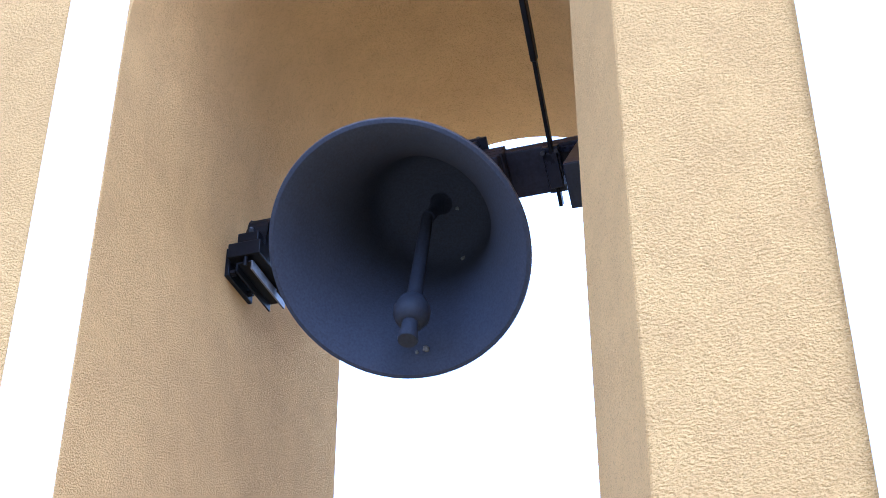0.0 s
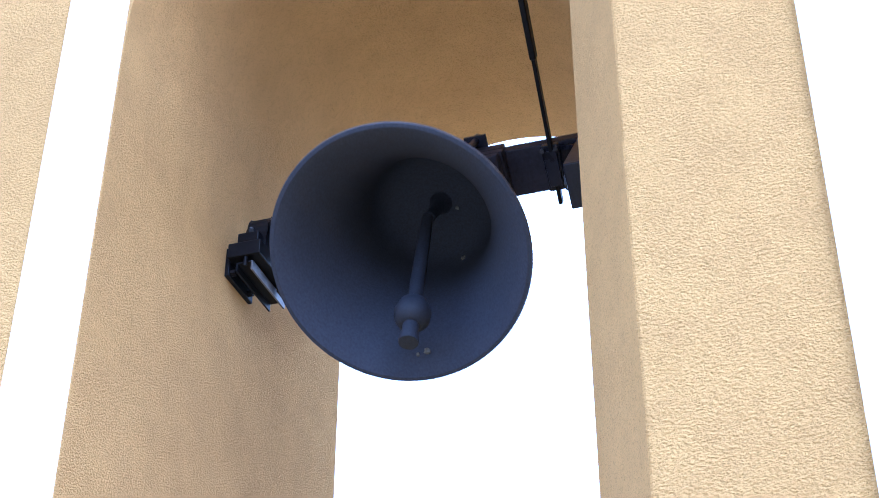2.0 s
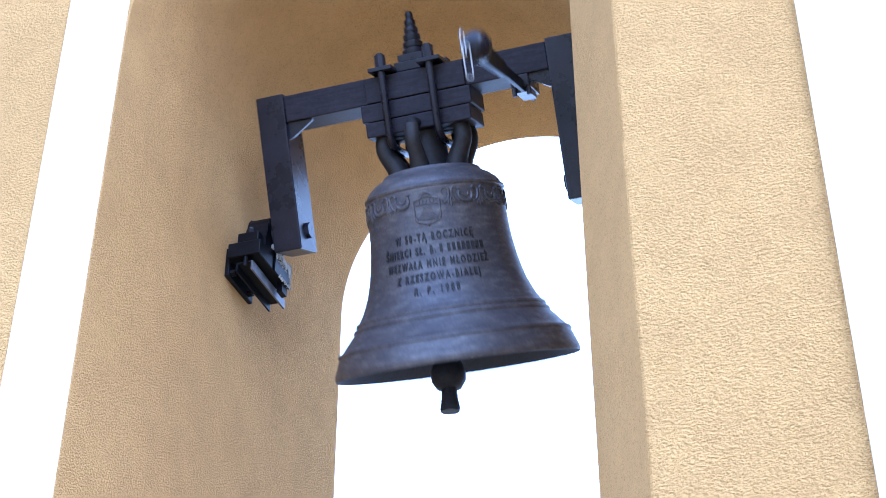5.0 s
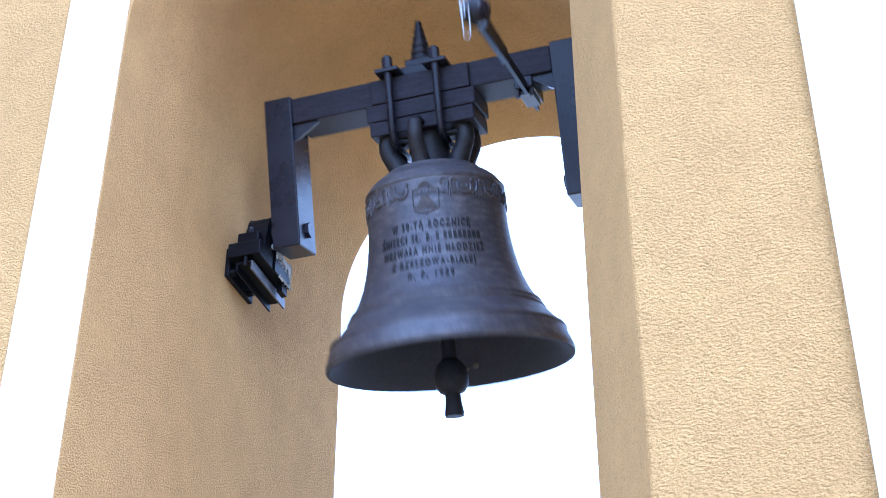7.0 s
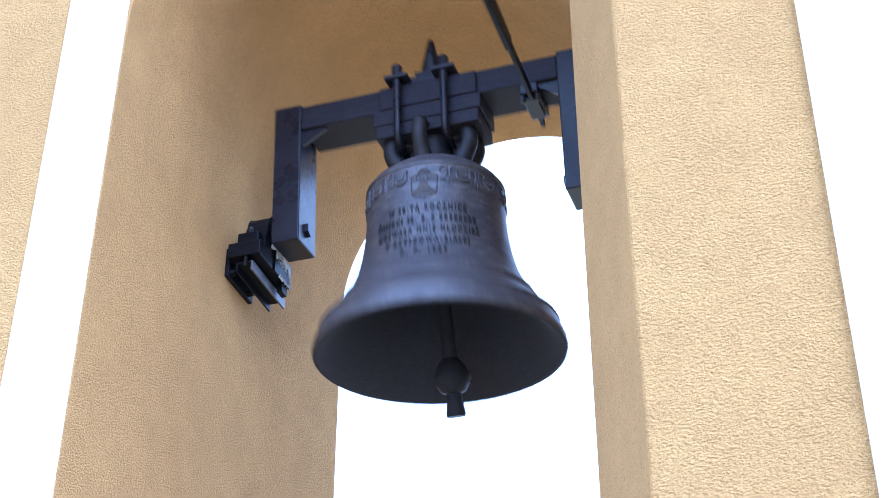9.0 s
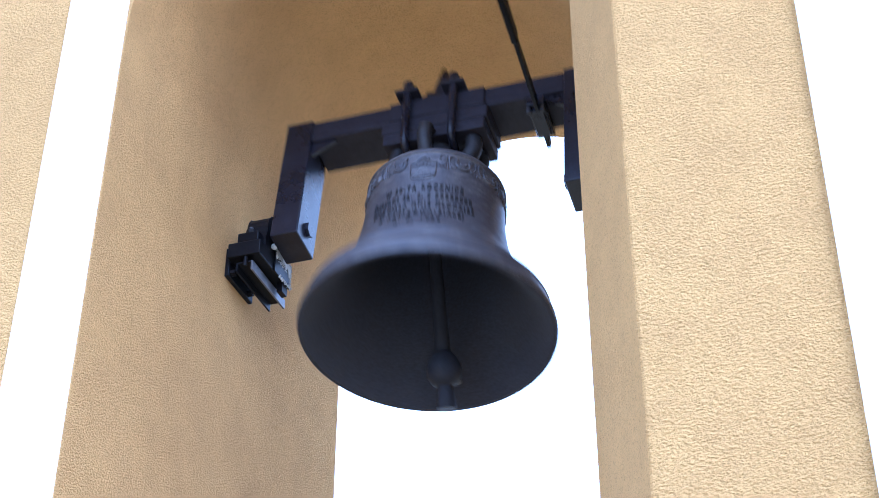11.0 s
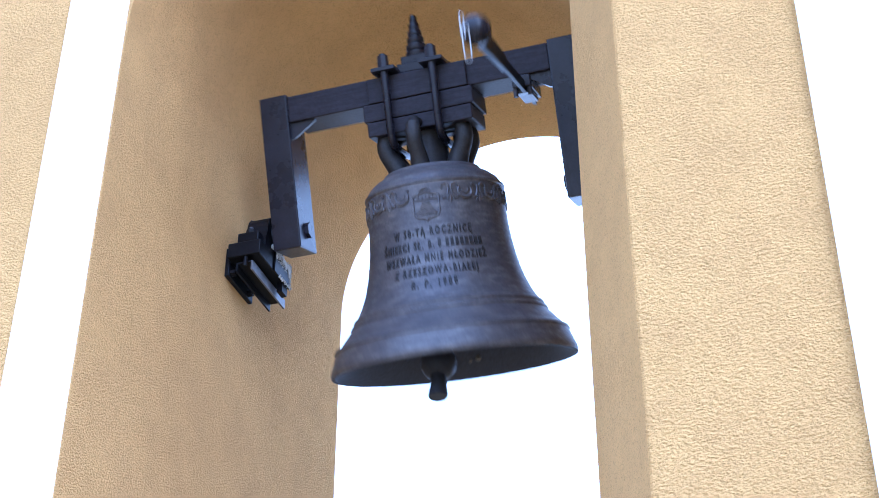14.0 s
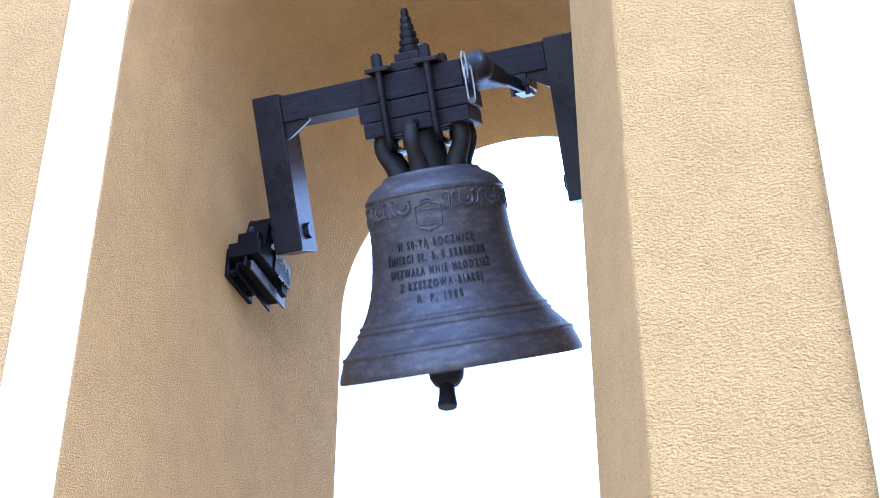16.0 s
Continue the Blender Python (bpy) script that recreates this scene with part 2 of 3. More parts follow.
bm = boxed(-1.943, LEFT - 0.0005, FRONT + 0.006, FRONT + 0.03, 0.0, TOP, 0.003)
for v in bm.verts:
    if v.co.z < 0.1 and v.co.x > -1.8:
        v.co.x -= LEAN
tagged(part("trim_1", bm, WHITE),
       "smooth white painted band along the opening's edge", "trim", kind="structure")
tagged(part("trim_2", boxed(-0.0234, 0.32, 2.300, 2.33, 0.0, TOP, 0.003), WHITE),
       "smooth white painted band on the forward pier", "trim", kind="structure")

# ---------------------------------------------------------------- the bell
PIVOT = Vector((-1.532, 3.412, 4.103))
GAP = 0.804
AX = GAP / 2
BY = 0.007
PROFILE = [(0.0, 0.102), (0.128, 0.102), (0.141, 0.099), (0.146, 0.092), (0.150, 0.086), (0.172, 0.074), (0.188, 0.060),
           (0.197, 0.046), (0.200, 0.040), (0.2045, 0.037), (0.2045, 0.031), (0.201, 0.028), (0.201, 0.0), (0.202, -0.04), (0.2035, -0.08),
           (0.207, -0.12), (0.213, -0.16), (0.221, -0.20), (0.232, -0.24), (0.245, -0.272), (0.2535, -0.290), (0.2645, -0.308), (0.2695, -0.3145), (0.2742, -0.316), (0.2768, -0.3215),
           (0.2752, -0.3265), (0.2785, -0.3315), (0.2832, -0.333), (0.2860, -0.339), (0.2845, -0.344), (0.290, -0.350), (0.302, -0.364),
           (0.318, -0.383), (0.329, -0.395), (0.3355, -0.3965), (0.3388, -0.403), (0.3365, -0.408), (0.345, -0.432), (0.3530, -0.452), (0.355, -0.464),
           (0.353, -0.471), (0.342, -0.472), (0.322, -0.455), (0.296, -0.418), (0.262, -0.365), (0.232, -0.305), (0.208, -0.235), (0.192, -0.16),
           (0.182, -0.06), (0.174, -0.01), (0.160, 0.024), (0.138, 0.044), (0.108, 0.058), (0.07, 0.066), (0.035, 0.0695), (0.0, 0.0705)]


def outer_radius(z):
    pts = PROFILE[9:40]
    for (r0, z0), (r1, z1) in zip(pts, pts[1:]):
        if z1 <= z <= z0 and z0 > z1:
            return r0 + (r1 - r0) * (z0 - z) / (z0 - z1)
    return 0.2


def on_bell(u, v, h, centre, base):
    """A point u along the girth, v up, h out from the surface, about the angle centre and the height base."""
    r = outer_radius(base + v)
    a = centre + u / outer_radius(base)
    return Vector((AX + (r + h) * math.sin(a), BY - (r + h) * math.cos(a), base + v))


bell = tagged(new("church_bell"), "dark aged bronze church bell swinging from a cranked black yoke", "bell")
bell.location = PIVOT
bell_body = part("bell_body", lathe(bmesh.new(), PROFILE, 160, Matrix.Translation((AX, BY, 0))), BRONZE, bell, "dark aged bronze bell with raised lettering", True)
# inner faces and lip underside get the colour with shade painted in
bell_body.data.materials.append(MOUTH_SHADE)
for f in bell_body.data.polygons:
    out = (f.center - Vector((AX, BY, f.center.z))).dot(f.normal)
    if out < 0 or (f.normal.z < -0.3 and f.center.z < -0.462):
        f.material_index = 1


def lettering(name, text, height, centre, base, width):
    cu = bpy.data.curves.new(name, "FONT")
    cu.body, cu.size, cu.extrude, cu.align_x, cu.resolution_u = text, height / 0.72, 0.5, "CENTER", 3
    cu.offset, cu.space_character, cu.space_word = 0.0009, 1.5, 1.1
    tmp = new(name, cu)
    bpy.context.view_layer.update()
    me = bpy.data.meshes.new_from_object(tmp.evaluated_get(bpy.context.evaluated_depsgraph_get()))
    bpy.data.objects.remove(tmp)
    xs = [v.co.x for v in me.vertices]
    k = width / (max(xs) - min(xs))
    mid = (max(xs) + min(xs)) / 2
    flat_x = xs
    for v in me.vertices:
        v.co = on_bell((v.co.x - mid) * k, v.co.y, 0.0035 if v.co.z > 0 else -0.002, centre, base)
    bm = bmesh.new()
    bm.from_mesh(me)
    left = set(bm.verts)
    islands = []
    while left:
        todo, got = [left.pop()], []
        while todo:
            v = todo.pop()
            got.append(v)
            for e in v.link_edges:
                w = e.other_vert(v)
                if w in left:
                    left.remove(w)
                    todo.append(w)
        xs = [flat_x[v.index] for v in got]
        islands.append([min(xs), max(xs), {v.index for v in got}])
    islands.sort(key=lambda i: i[0])
    glyphs = []
    for x0, x1, got in islands:
        if glyphs and min(x1, glyphs[-1][1]) - max(x0, glyphs[-1][0]) > 0.3 * min(x1 - x0, glyphs[-1][1] - glyphs[-1][0]):
            glyphs[-1] = [min(x0, glyphs[-1][0]), max(x1, glyphs[-1][1]), glyphs[-1][2] | got]
        else:
            glyphs.append([x0, x1, got])
    for x0, x1, got in glyphs:
        piece = bm.copy()
        bmesh.ops.delete(piece, geom=[v for v in piece.verts if v.index not in got], context="VERTS")
        part(name, piece, BRONZE_DARK, bell_body)
    bm.free()


TEXT_AT = radians(9.6)
lettering("letter", "W 50-TĄ ROCZNICĘ", 0.0228, TEXT_AT, -0.1235, 0.230)
lettering("letter", "ŚMIERCI SŁ. B.", 0.0228, TEXT_AT - 0.357, -0.1615, 0.160)
for k in range(9):
    bm = bmesh.new()
    u0 = 0.015 + 0.0138 * k + (0.008 if k > 0 else 0)
    vs = [bm.verts.new(on_bell(u0 + du, dv, h, TEXT_AT, -0.1615)) for h in (-0.002, 0.0035) for du, dv in ((0, 0), (0.0082, 0), (0.0082, 0.0228), (0, 0.0228))]
    for f in ((0, 1, 2, 3), (4, 5, 6, 7), (0, 1, 5, 4), (1, 2, 6, 5), (2, 3, 7, 6), (3, 0, 4, 7)):
        bm.faces.new([vs[i] for i in f])
    part("raised_bar", bm, BRONZE_DARK, bell_body)
lettering("letter", "WEZWAŁA MNIE MŁODZIEŻ", 0.0228, TEXT_AT, -0.1995, 0.304)
lettering("letter", "Z RZESZOWA-BIAŁEJ", 0.0228, TEXT_AT + 0.0, -0.2375, 0.244)
lettering("letter", "R. P. 1988", 0.0228, TEXT_AT - 0.02, -0.2755, 0.131)


SH = radians(7.8)


def band_tube(bm, pts, centre, base, r, h=0.0005):
    return tube(bm, [on_bell(u, v, h, centre, base) for u, v in pts], r, 6)


# cast frieze under the shoulder: open rings between split palmettes
def ring_scroll(centre):
    bm = bmesh.new()
    band_tube(bm, [(0.0205 * math.cos(t), -0.004 + 0.0195 * math.sin(t)) for t in np.linspace(2.5, 7.0, 22)], centre, 0.0,
              [0.003 + 0.003 * math.sin(math.pi * i / 21) for i in range(22)])
    band_tube(bm, [(0.009 * math.cos(t), -0.001 + 0.008 * math.sin(t)) for t in np.linspace(2.9, 6.6, 10)], centre, 0.0, 0.0034)
    for u in (-0.0205, 0.0205):
        band_tube(bm, [(u - 0.003, 0.010), (u, 0.012), (u + 0.003, 0.010)], centre, 0.0, 0.005)
    return part("scroll_relief", bm, BRONZE, bell_body, smooth=True)


def palmette(centre):
    bm = bmesh.new()
    for side in (-1, 1):
        band_tube(bm, [(side * (0.0145 - 0.0105 * math.cos(t)), 0.010 + 0.009 * math.sin(t)) for t in np.linspace(-0.6, 4.2, 14)], centre, 0.0,
                  [0.0045 - 0.0016 * i / 13 for i in range(14)])
        band_tube(bm, [(side * 0.003, 0.012), (side * 0.005, -0.006), (side * 0.012, -0.020), (side * 0.021, -0.024), (side * 0.024, -0.017)], centre, 0.0,
                  [0.003, 0.0042, 0.0046, 0.0038, 0.0026])
        band_tube(bm, [(side * 0.004, -0.008), (side * 0.006, -0.022), (side * 0.011, -0.031)], centre, 0.0, [0.003, 0.0042, 0.002])
    band_tube(bm, [(0, -0.006), (0, -0.024), (0, -0.036)], centre, 0.0, [0.003, 0.0046, 0.002])
    return part("palmette_relief", bm, BRONZE, bell_body, smooth=True)


STEP = radians(320) / 25
for k in range(26):
    (ring_scroll if k % 2 else palmette)(SH + radians(20) + STEP * k)

# shield with a gabled head, a small bell within
bm = bmesh.new()
shield = [(-0.037, 0.002), (0.0, 0.014), (0.037, 0.002), (0.036, -0.046), (0.030, -0.057), (0.0, -0.066), (-0.030, -0.057), (-0.036, -0.046)]
for (x0, y0), (x1, y1) in zip(shield, shield[1:] + shield[:1]):
    band_tube(bm, [(x0, y0), ((x0 + x1) / 2, (y0 + y1) / 2), (x1, y1)], SH, -0.012, 0.0036)
band_tube(bm, [(-0.035, -0.010), (0.0, -0.008), (0.035, -0.010)], SH, -0.012, 0.0026)
for k in range(5):
    band_tube(bm, [(-0.020 + 0.010 * k, -0.005), (-0.020 + 0.010 * k, 0.002)], SH, -0.012, 0.0024)
band_tube(bm, [(-0.016, 0.014), (-0.008, 0.022), (0.0, 0.024), (0.008, 0.022), (0.016, 0.014)], SH, -0.012, 0.0042)
band_tube(bm, [(0, -0.066), (0, -0.074)], SH, -0.012, [0.004, 0.002])
part("shield_relief", bm, BRONZE, bell_body, smooth=True)
bm = bmesh.new()
for k in range(10):
    v, w = -0.017 - 0.0034 * k, 0.011 + 0.0006 * k + 0.00016 * k * k
    band_tube(bm, [(-w, v), (0, v), (w, v)], SH, -0.012, 0.0026)
band_tube(bm, [(-0.026, -0.050), (0, -0.0515), (0.026, -0.050)], SH, -0.012, 0.003)
part("small_bell_relief", bm, BRONZE, bell_body, smooth=True)

# pale droppings inside the mouth
for x, y, z, r in ((0.449, 0.029, 0.0625, 0.0075), (0.344, 0.078, 0.060, 0.0085), (0.447, 0.170, 0.008, 0.010), (0.398, 0.297, -0.416, 0.011), (0.372, 0.300, -0.422, 0.006)):
    bm = bmesh.new()
    bmesh.ops.create_icosphere(bm, subdivisions=2, radius=r)
    for v in bm.verts:
        v.co *= 0.8 + 0.5 * noise.noise(v.co * 260 + Vector((x * 40, y * 40, z * 40)))
        if z > 0.03:
            v.co.z *= 0.3
    bmesh.ops.translate(bm, vec=(x, y, z), verts=bm.verts)
    part("dropping", bm, CRUMB, bell_body, "pale dried dropping")

# crown loops
for k in range(6):
    a = radians((-93, -17, 17, 92, 163, 197)[k])
    d = Vector((math.cos(a), math.sin(a), 0))
    o = Vector((AX, BY, 0))
    wide = 1.0 if k else 0.84
    pts = bezier(o + d * 0.088 + Vector((0, 0, 0.09)), o + d * 0.092 + Vector((0, 0, 0.15)), o + d * 0.138 + Vector((0, 0, 0.16)), o + d * 0.122 + Vector((0, 0, 0.222)), 9)
    pts += [o + d * 0.105 + Vector((0, 0, 0.236)), o + d * 0.078 + Vector((0, 0, 0.24)), o + d * 0.045 + Vector((0, 0, 0.235))]
    part("crown_loop", tube(bmesh.new(), pts, [wide * r for r in (0.036, 0.033, 0.031, 0.029, 0.028, 0.027, 0.027, 0.027, 0.026, 0.025, 0.023, 0.021, 0.02)], 14), BRONZE_DARK, bell, "dark cast bronze crown loop", True)
part("crown_core", rodded((AX, BY, 0.095), (AX, BY, 0.2215), 0.062, 0.054, 24), BRONZE_DARK, bell, smooth=True)

# cranked yoke
part("yoke_beam", boxed(0.0, GAP, -0.062, 0.085, 0.322, 0.402, 0.004), OAK, bell, "dark tarred beam")
for x0, x1 in ((-0.087, 0.0), (GAP, GAP + 0.087)):
    arm = part("yoke_arm", boxed(x0, x1, -0.066, 0.066, -0.060, 0.410, 0.004), STEEL, bell)
    inner = 0.0 if x0 < 0 else GAP
    s = 1 if x0 < 0 else -1
    part("nut", rodded((inner - 0.002 * s, 0, 0), (inner + 0.012 * s, 0, 0), 0.024, 0.024, 6), STEEL, arm)
    part("axle", rodded((x0 if s > 0 else x1, 0, 0), ((x0 if s > 0 else x1) - 0.11 * s, 0, 0), 0.022), IRON, arm, smooth=True)
    gus = [(inner, 0.3215), (inner, 0.272), (inner + 0.010 * s, 0.275), (inner + 0.076 * s, 0.316), (inner + 0.078 * s, 0.3215)]
    part("gusset", extruded(gus, -0.050, -0.036), STEEL, bell, "triangular welded steel gusset")
for z0, z1, d in ((0.268, 0.3205, 0.0), (0.222, 0.2665, 0.008)):
    part("yoke_block", boxed(0.238 + d, 0.572 - d, -0.074, 0.080, z0, z1, 0.004), OAK, bell, "dark tarred packing block")
part("yoke_block", boxed(0.258, 0.560, -0.0745, -0.0622, 0.323, 0.398, 0.003), OAK, bell)
for x in (0.322, 0.468):
    part("clamp_plate", boxed(x - 0.036, x + 0.036, -0.112, 0.112, 0.404, 0.416, 0.002), STEEL, bell)
    strap = [(x, -0.094, 0.43), (x, -0.094, 0.30), (x, -0.094, 0.225), (x, -0.088, 0.200), (x, -0.07, 0.186), (x, -0.04, 0.181), (x, 0.04, 0.181),
             (x, 0.07, 0.186), (x, 0.088, 0.200), (x, 0.094, 0.225), (x, 0.094, 0.30), (x, 0.094, 0.43)]
    r = part("clamp_strap", tube(bmesh.new(), strap, 0.0115, 12), STEEL, bell, "round black steel strap bolt", True)
    for y in (-0.094, 0.094):
        bm = rodded((x, y, 0.4165), (x, y, 0.452), 0.0175, 0.0165, 8)
        rod(bm, (x, y, 0.452), (x, y, 0.458), 0.011, 0.010, 10)
        part("nut", bm, STEEL, r)

# stepped stack of weights on the yoke
part("stack_plate", boxed(AX - 0.052, AX + 0.046, -0.055, 0.055, 0.4035, 0.432, 0.003), STEEL, bell)
part("stack_plate", boxed(AX - 0.040, AX + 0.036, -0.045, 0.045, 0.4325, 0.456, 0.003), STEEL, bell)
z = 0.4565
for r, h in ((0.034, 0.024), (0.030, 0.023), (0.0255, 0.023), (0.021, 0.022), (0.0165, 0.022), (0.0115, 0.022)):
    bm = lathe(bmesh.new(), [(0.0, z), (r * 0.97, z), (r, z + 0.002), (r, z + h * 0.66), (r * 0.97, z + h * 0.7), (r * 0.78, z + h * 0.72), (r * 0.76, z + h - 0.0005), (0.0, z + h - 0.0005)], 20, Matrix.Translation((AX, 0, 0)))
    part("stack_disc", bm, STEEL, bell, smooth=True)
    z += h

# striking lever under the beam that stands out from the yoke, with a ball and a shackle at its end
def bar(a, b, w, h, bevel=0.0015):
    a, b = Vector(a), Vector(b)
    turn = (b - a).to_track_quat("Y", "Z").to_matrix().to_4x4()
    return boxed(-w / 2, w / 2, 0.0, (b - a).length, -h / 2, h / 2, bevel, Matrix.Translation(a) @ turn)


ROOT, TIP = Vector((0.712, 0.125, 0.300)), Vector((0.7446, -0.6793, 0.2519))
at = lambda k: ROOT.lerp(TIP, k)
lever = part("lever", bar(at(0.0), at(0.60), 0.0115, 0.034), BLACK, bell, "thin black steel lever with a ball weight")
bm = bar(at(0.565), at(0.965), 0.0185, 0.046, 0.004)
for v in bm.verts:
    k = (v.co - ROOT).dot(TIP - ROOT) / (TIP - ROOT).length_squared
    v.co.z += (v.co.z - at(k).z) * 0.45 * (k - 0.565) / 0.4
part("lever_sleeve", bm, BLACK, lever)
part("collar", rodded(at(0.91), at(0.975), 0.020, 0.034, 20), STEEL, lever, smooth=True)
bm = bmesh.new()
bmesh.ops.create_uvsphere(bm, u_segments=28, v_segments=16, radius=0.040, matrix=Matrix.Translation(TIP))
part("ball", bm, STEEL, lever, smooth=True)
for dx, dy, dz, hw, hh in ((-0.020, -0.050, 0.002, 0.004, 0.028), (-0.014, -0.050, -0.044, 0.0080, 0.042)):
    c = TIP + Vector((dx, dy, dz))
    loop = []
    for t in np.linspace(0, 2 * math.pi, 33):
        loop.append(c + Vector((hw * math.cos(t), 0.004 * math.cos(t), (hh - hw) * (1 if math.sin(t) > 0.02 else -1 if math.sin(t) < -0.02 else 0) + hw * math.sin(t))))
    part("shackle", tube(bmesh.new(), loop, 0.0020, 8), BARE, lever, "bright steel shackle link", True)
clamp = part("lever_clamp", boxed(0.688, 0.742, -0.062, 0.082, 0.287, 0.3215, 0.003), STEEL, lever)
part("lever_clamp_foot", boxed(0.695, 0.735, -0.045, 0.065, 0.273, 0.2865, 0.002), STEEL, lever)
for x in (0.694, 0.736):
    part("bolt", rodded((x, -0.05, 0.262), (x, -0.05, 0.30), 0.007, 0.007, 8), IRON, lever)

# clapper, hung inside the bell
HANG = Vector((AX, BY, -0.12))
clapper = part("clapper", rodded((0, 0, 0.01), (0, 0, -0.36), 0.017, 0.022), CLAPPER, bell, "worn iron clapper", True)
clapper.location = HANG
part("clapper_ball", lathe(bmesh.new(), [(0.0, -0.33), (0.022, -0.335), (0.040, -0.355), (0.050, -0.385), (0.048, -0.41), (0.036, -0.43), (0.024, -0.436), (0.0, -0.437)], 32), CLAPPER, clapper, smooth=True)
part("clapper_tail", lathe(bmesh.new(), [(0.0, -0.42), (0.022, -0.43), (0.023, -0.46), (0.028, -0.492), (0.026, -0.5), (0.0, -0.501)], 28), CLAPPER, clapper, smooth=True)
# the staple carries the same painted shade as the inside
part("clapper_staple", lathe(bmesh.new(), [(0.0, 0.071), (0.034, 0.069), (0.024, 0.05), (0.017, -0.04), (0.019, -0.10), (0.0, -0.125)], 24, Matrix.Translation((AX, BY, 0))), MOUTH_SHADE, bell, smooth=True)


# ---------------------------------------------------------------- bearings on the walls
def bearing():
    """A pillow block on a welded steel bracket, fixed to the wall at local x = 0; the axle lies on the local x axis."""
    b = tagged(new("bearing"), "black pillow-block bearing on a dirty welded steel wall bracket", "bearing", group="bearings of the bell")
    prof = [(-0.062, -0.068), (-0.062, -0.036), (-0.054, -0.016), (-0.056, 0.006), (-0.050, 0.028), (-0.036, 0.046), (-0.014, 0.056), (0.014, 0.056), (0.036, 0.046), (0.050, 0.028), (0.056, 0.006), (0.054, -0.016), (0.062, -0.036), (0.062, -0.068)]
    bm = extruded(prof, 0.052, 0.118)
    bmesh.ops.transform(bm, matrix=Matrix(((0, 1, 0, 0), (1, 0, 0, 0), (0, 0, 1, 0), (0, 0, 0, 1))), verts=bm.verts)
    bmesh.ops.bevel(bm, geom=list(bm.edges), offset=0.003, segments=1, affect="EDGES")
    part("housing", bm, BLACK, b)
    part("bearing_ring", rodded((0.1185, 0, 0), (0.126, 0, 0), 0.034, 0.032, 24), IRON, b, smooth=True)
    part("wall_plate", boxed(0.0, 0.014, -0.08, 0.09, -0.165, -0.07, 0.002), BLACK, b)
    part("base_block", boxed(0.0145, 0.118, -0.1, 0.105, -0.118, -0.0685, 0.003), BLACK, b)
    part("side_plate", boxed(0.1185, 0.1235, 0.0, 0.112, -0.122, -0.045, 0.001), BLACK, b)
    rng = random.Random(4)
    edge = [(-0.010, -0.047), (0.108, -0.047), (0.112, -0.120), (0.030, -0.121)]
    bm = bmesh.new()
    for (y0, z0), (y1, z1) in zip(edge, edge[1:]):
        for k in range(70):
            u = rng.random()
            at_y, at_z = y0 + (y1 - y0) * u + rng.gauss(0, 0.003), z0 + (z1 - z0) * u + rng.gauss(0, 0.003)
            bmesh.ops.create_icosphere(bm, subdivisions=1, radius=rng.uniform(0.0008, 0.0030), matrix=Matrix.Translation((0.1245 + rng.uniform(-0.002, 0.002), at_y, at_z)))
    for k in range(150):
        bmesh.ops.create_icosphere(bm, subdivisions=1, radius=rng.uniform(0.0006, 0.0026), matrix=Matrix.Translation((0.1238, rng.uniform(0.0, 0.085), -0.047 - 0.035 * rng.random() ** 2)))
    bmesh.ops.create_icosphere(bm, subdivisions=2, radius=0.010, matrix=Matrix.Translation((0.127, -0.022, -0.052)))
    tagged(part("dropping", bm, LIME, b, "pale crust of dried droppings"), kind="stuff")
    ys = [0.0 + 0.112 * k / 16 for k in range(17)]
    low = [-0.060 - 0.010 * math.sin(k * 1.9) - 0.008 * math.sin(k * 0.7 + 1) - (0.045 * max(0, k - 11) / 5) for k in range(17)]
    film = bmesh.new()
    rows = [[film.verts.new((x, y, z)) for y, z in zip(ys, zs)] for x, zs in ((0.1237, [-0.046] * 17), (0.1252, [-0.047] * 17), (0.1252, low), (0.1237, [z - 0.001 for z in low]))]
    for r0, r1 in zip(rows, rows[1:]):
        for k in range(16):
            film.faces.new((r0[k], r0[k + 1], r1[k + 1], r1[k]))
    part("lime_streak", film, LIME, b, "whitish streak of dried droppings")
    part("hanger", boxed(0.100, 0.1175, 0.070, 0.108, -0.150, -0.1185, 0.001), BLACK, b)
    part("boss", boxed(0.040, 0.108, -0.095, -0.060, -0.068, -0.034, 0.004), BLACK, b)
    part("nut", rodded((0.075, -0.080, -0.034), (0.075, -0.080, -0.020), 0.015, 0.013, 6), BLACK, b)
    part("nut", rodded((0.075, 0.082, -0.068), (0.075, 0.082, -0.04), 0.02, 0.018, 6), BLACK, b)
    part("bolt", rodded((0.075, -0.080, -0.020), (0.075, -0.080, -0.012), 0.008, 0.008, 10), IRON, b)
    part("stud", rodded((0.07, -0.09, -0.15), (0.07, -0.09, -0.1185), 0.006, 0.006, 10), BLACK, b)
    ch = part("channel", boxed(0.044, 0.085, -0.085, 0.155, -0.136, -0.1295, 0.001), BLACK, b)
    part("flange", boxed(0.0375, 0.0435, -0.085, 0.155, -0.160, -0.1295, 0.001), BLACK, ch)
    # outer flange in the paler grey that paints the light on it
    part("flange", boxed(0.0855, 0.0915, -0.085, 0.155, -0.160, -0.1295, 0.001), LIT_STEEL, ch, "steel flange with its lit sheen painted as a paler grey")
    for y, z in ((-0.065, -0.15), (0.055, -0.15)):
        part("wall_bolt", rodded((0.0145, y, z), (0.03, y, z), 0.011, 0.011, 6), BLACK, b)
    return b


b1 = bearing()
b1.location = (LEFT, PIVOT.y, PIVOT.z)
copy_thing(b1, pose(RIGHT, PIVOT.y, PIVOT.z, 0, 0, 180))


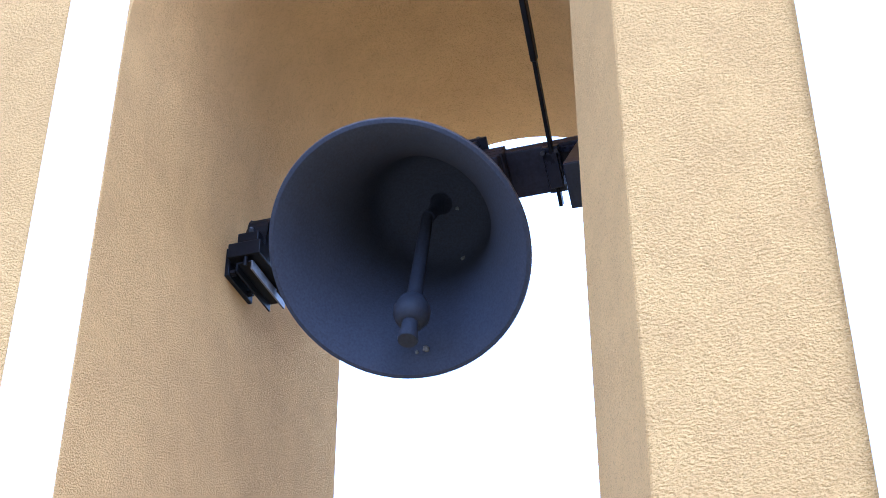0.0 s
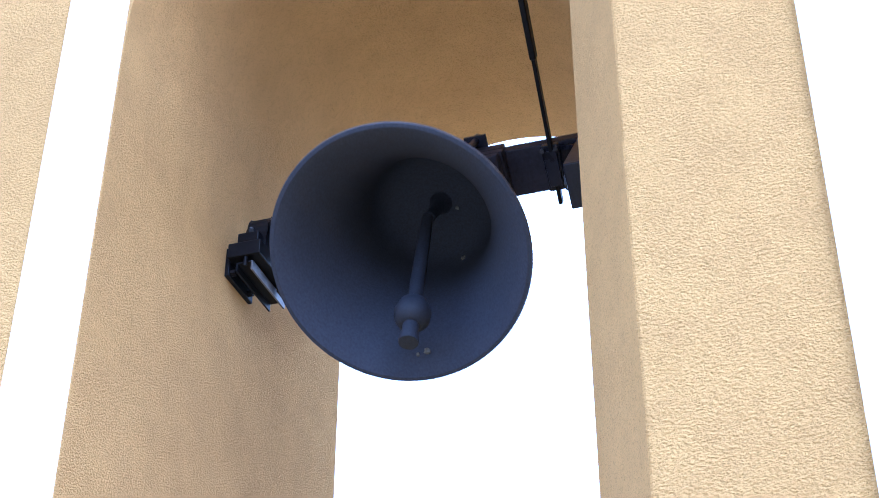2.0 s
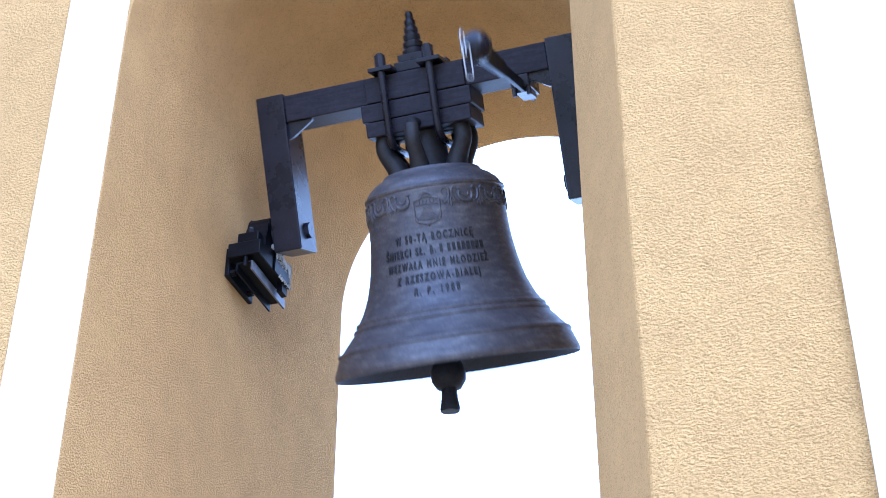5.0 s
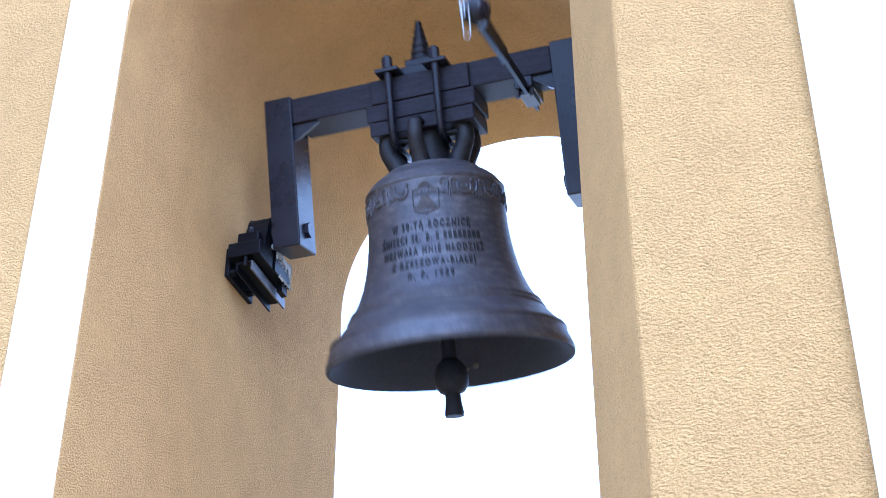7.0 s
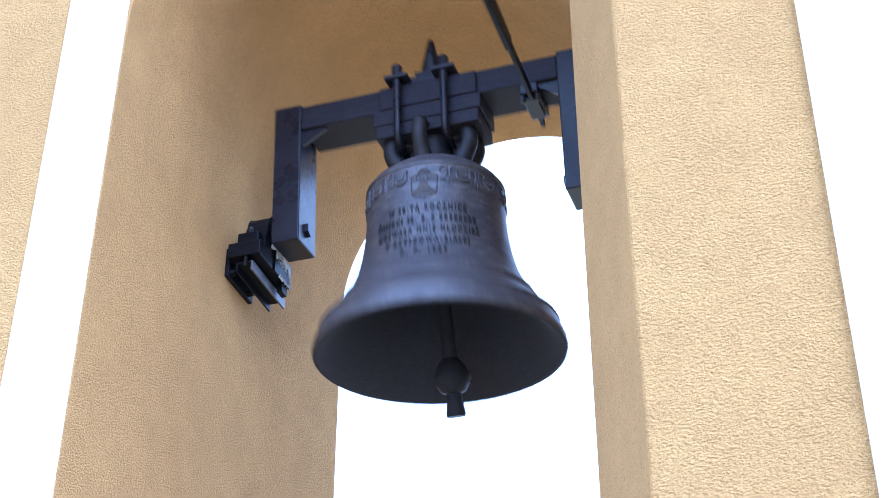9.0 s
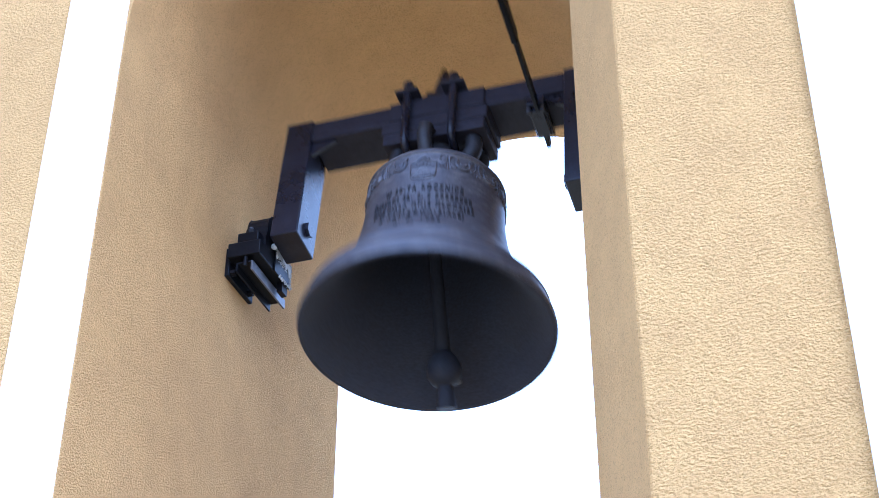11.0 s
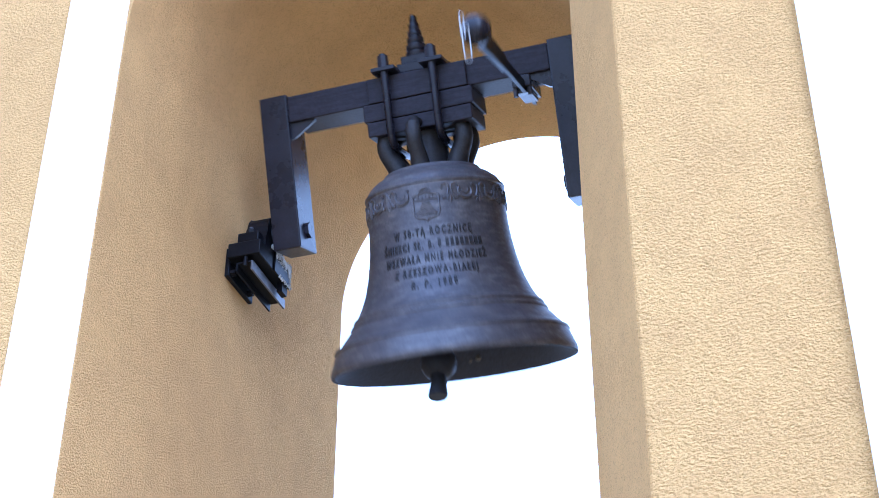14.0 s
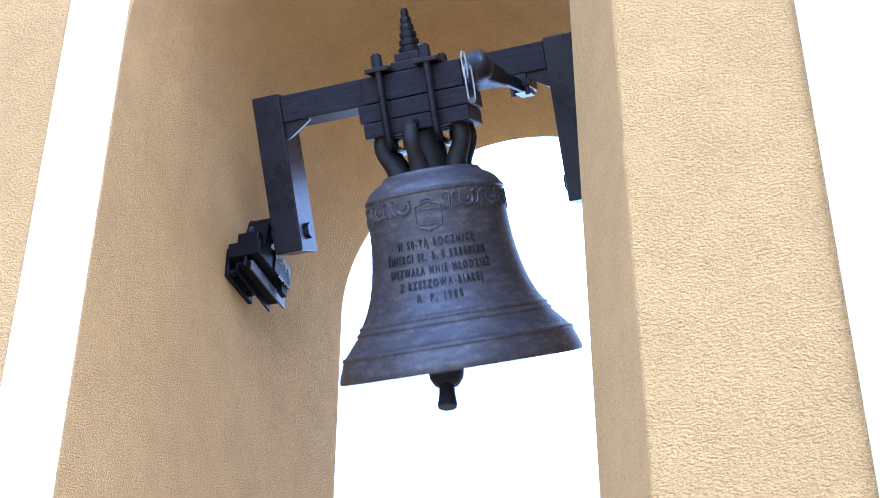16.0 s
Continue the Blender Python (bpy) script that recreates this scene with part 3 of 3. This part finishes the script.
# ---------------------------------------------------------------- movement
def swing(t):
    """The bell's angle in degrees and the phase of its swing, in radians."""
    p = 2.976881 * t - 1.474913 + 0.000471 * t * t - 0.0000485 * t ** 3
    size = 39.75 - 0.10764 * t + 0.005024 * t * t
    shape = math.sin(p) + 0.0211 * math.sin(3 * p) + 0.01256 * math.cos(2 * p) - 0.0015 * math.sin(2 * p) + 0.0075 * math.cos(3 * p)
    return -3.373 + size * shape, p


def clapper_lag(p):
    return -25.5 * math.tanh(2.2 * math.sin(p - 0.43 - 0.08 * math.cos(p))) / math.tanh(2.2)


def motions():
    times = [k / 10 for k in range(161)]
    walk(bell, [(t, pose(*PIVOT, rx=swing(t)[0])) for t in times])
    walk(clapper, [(t, pose(*HANG, rx=clapper_lag(swing(t)[1]))) for t in times])


motions()
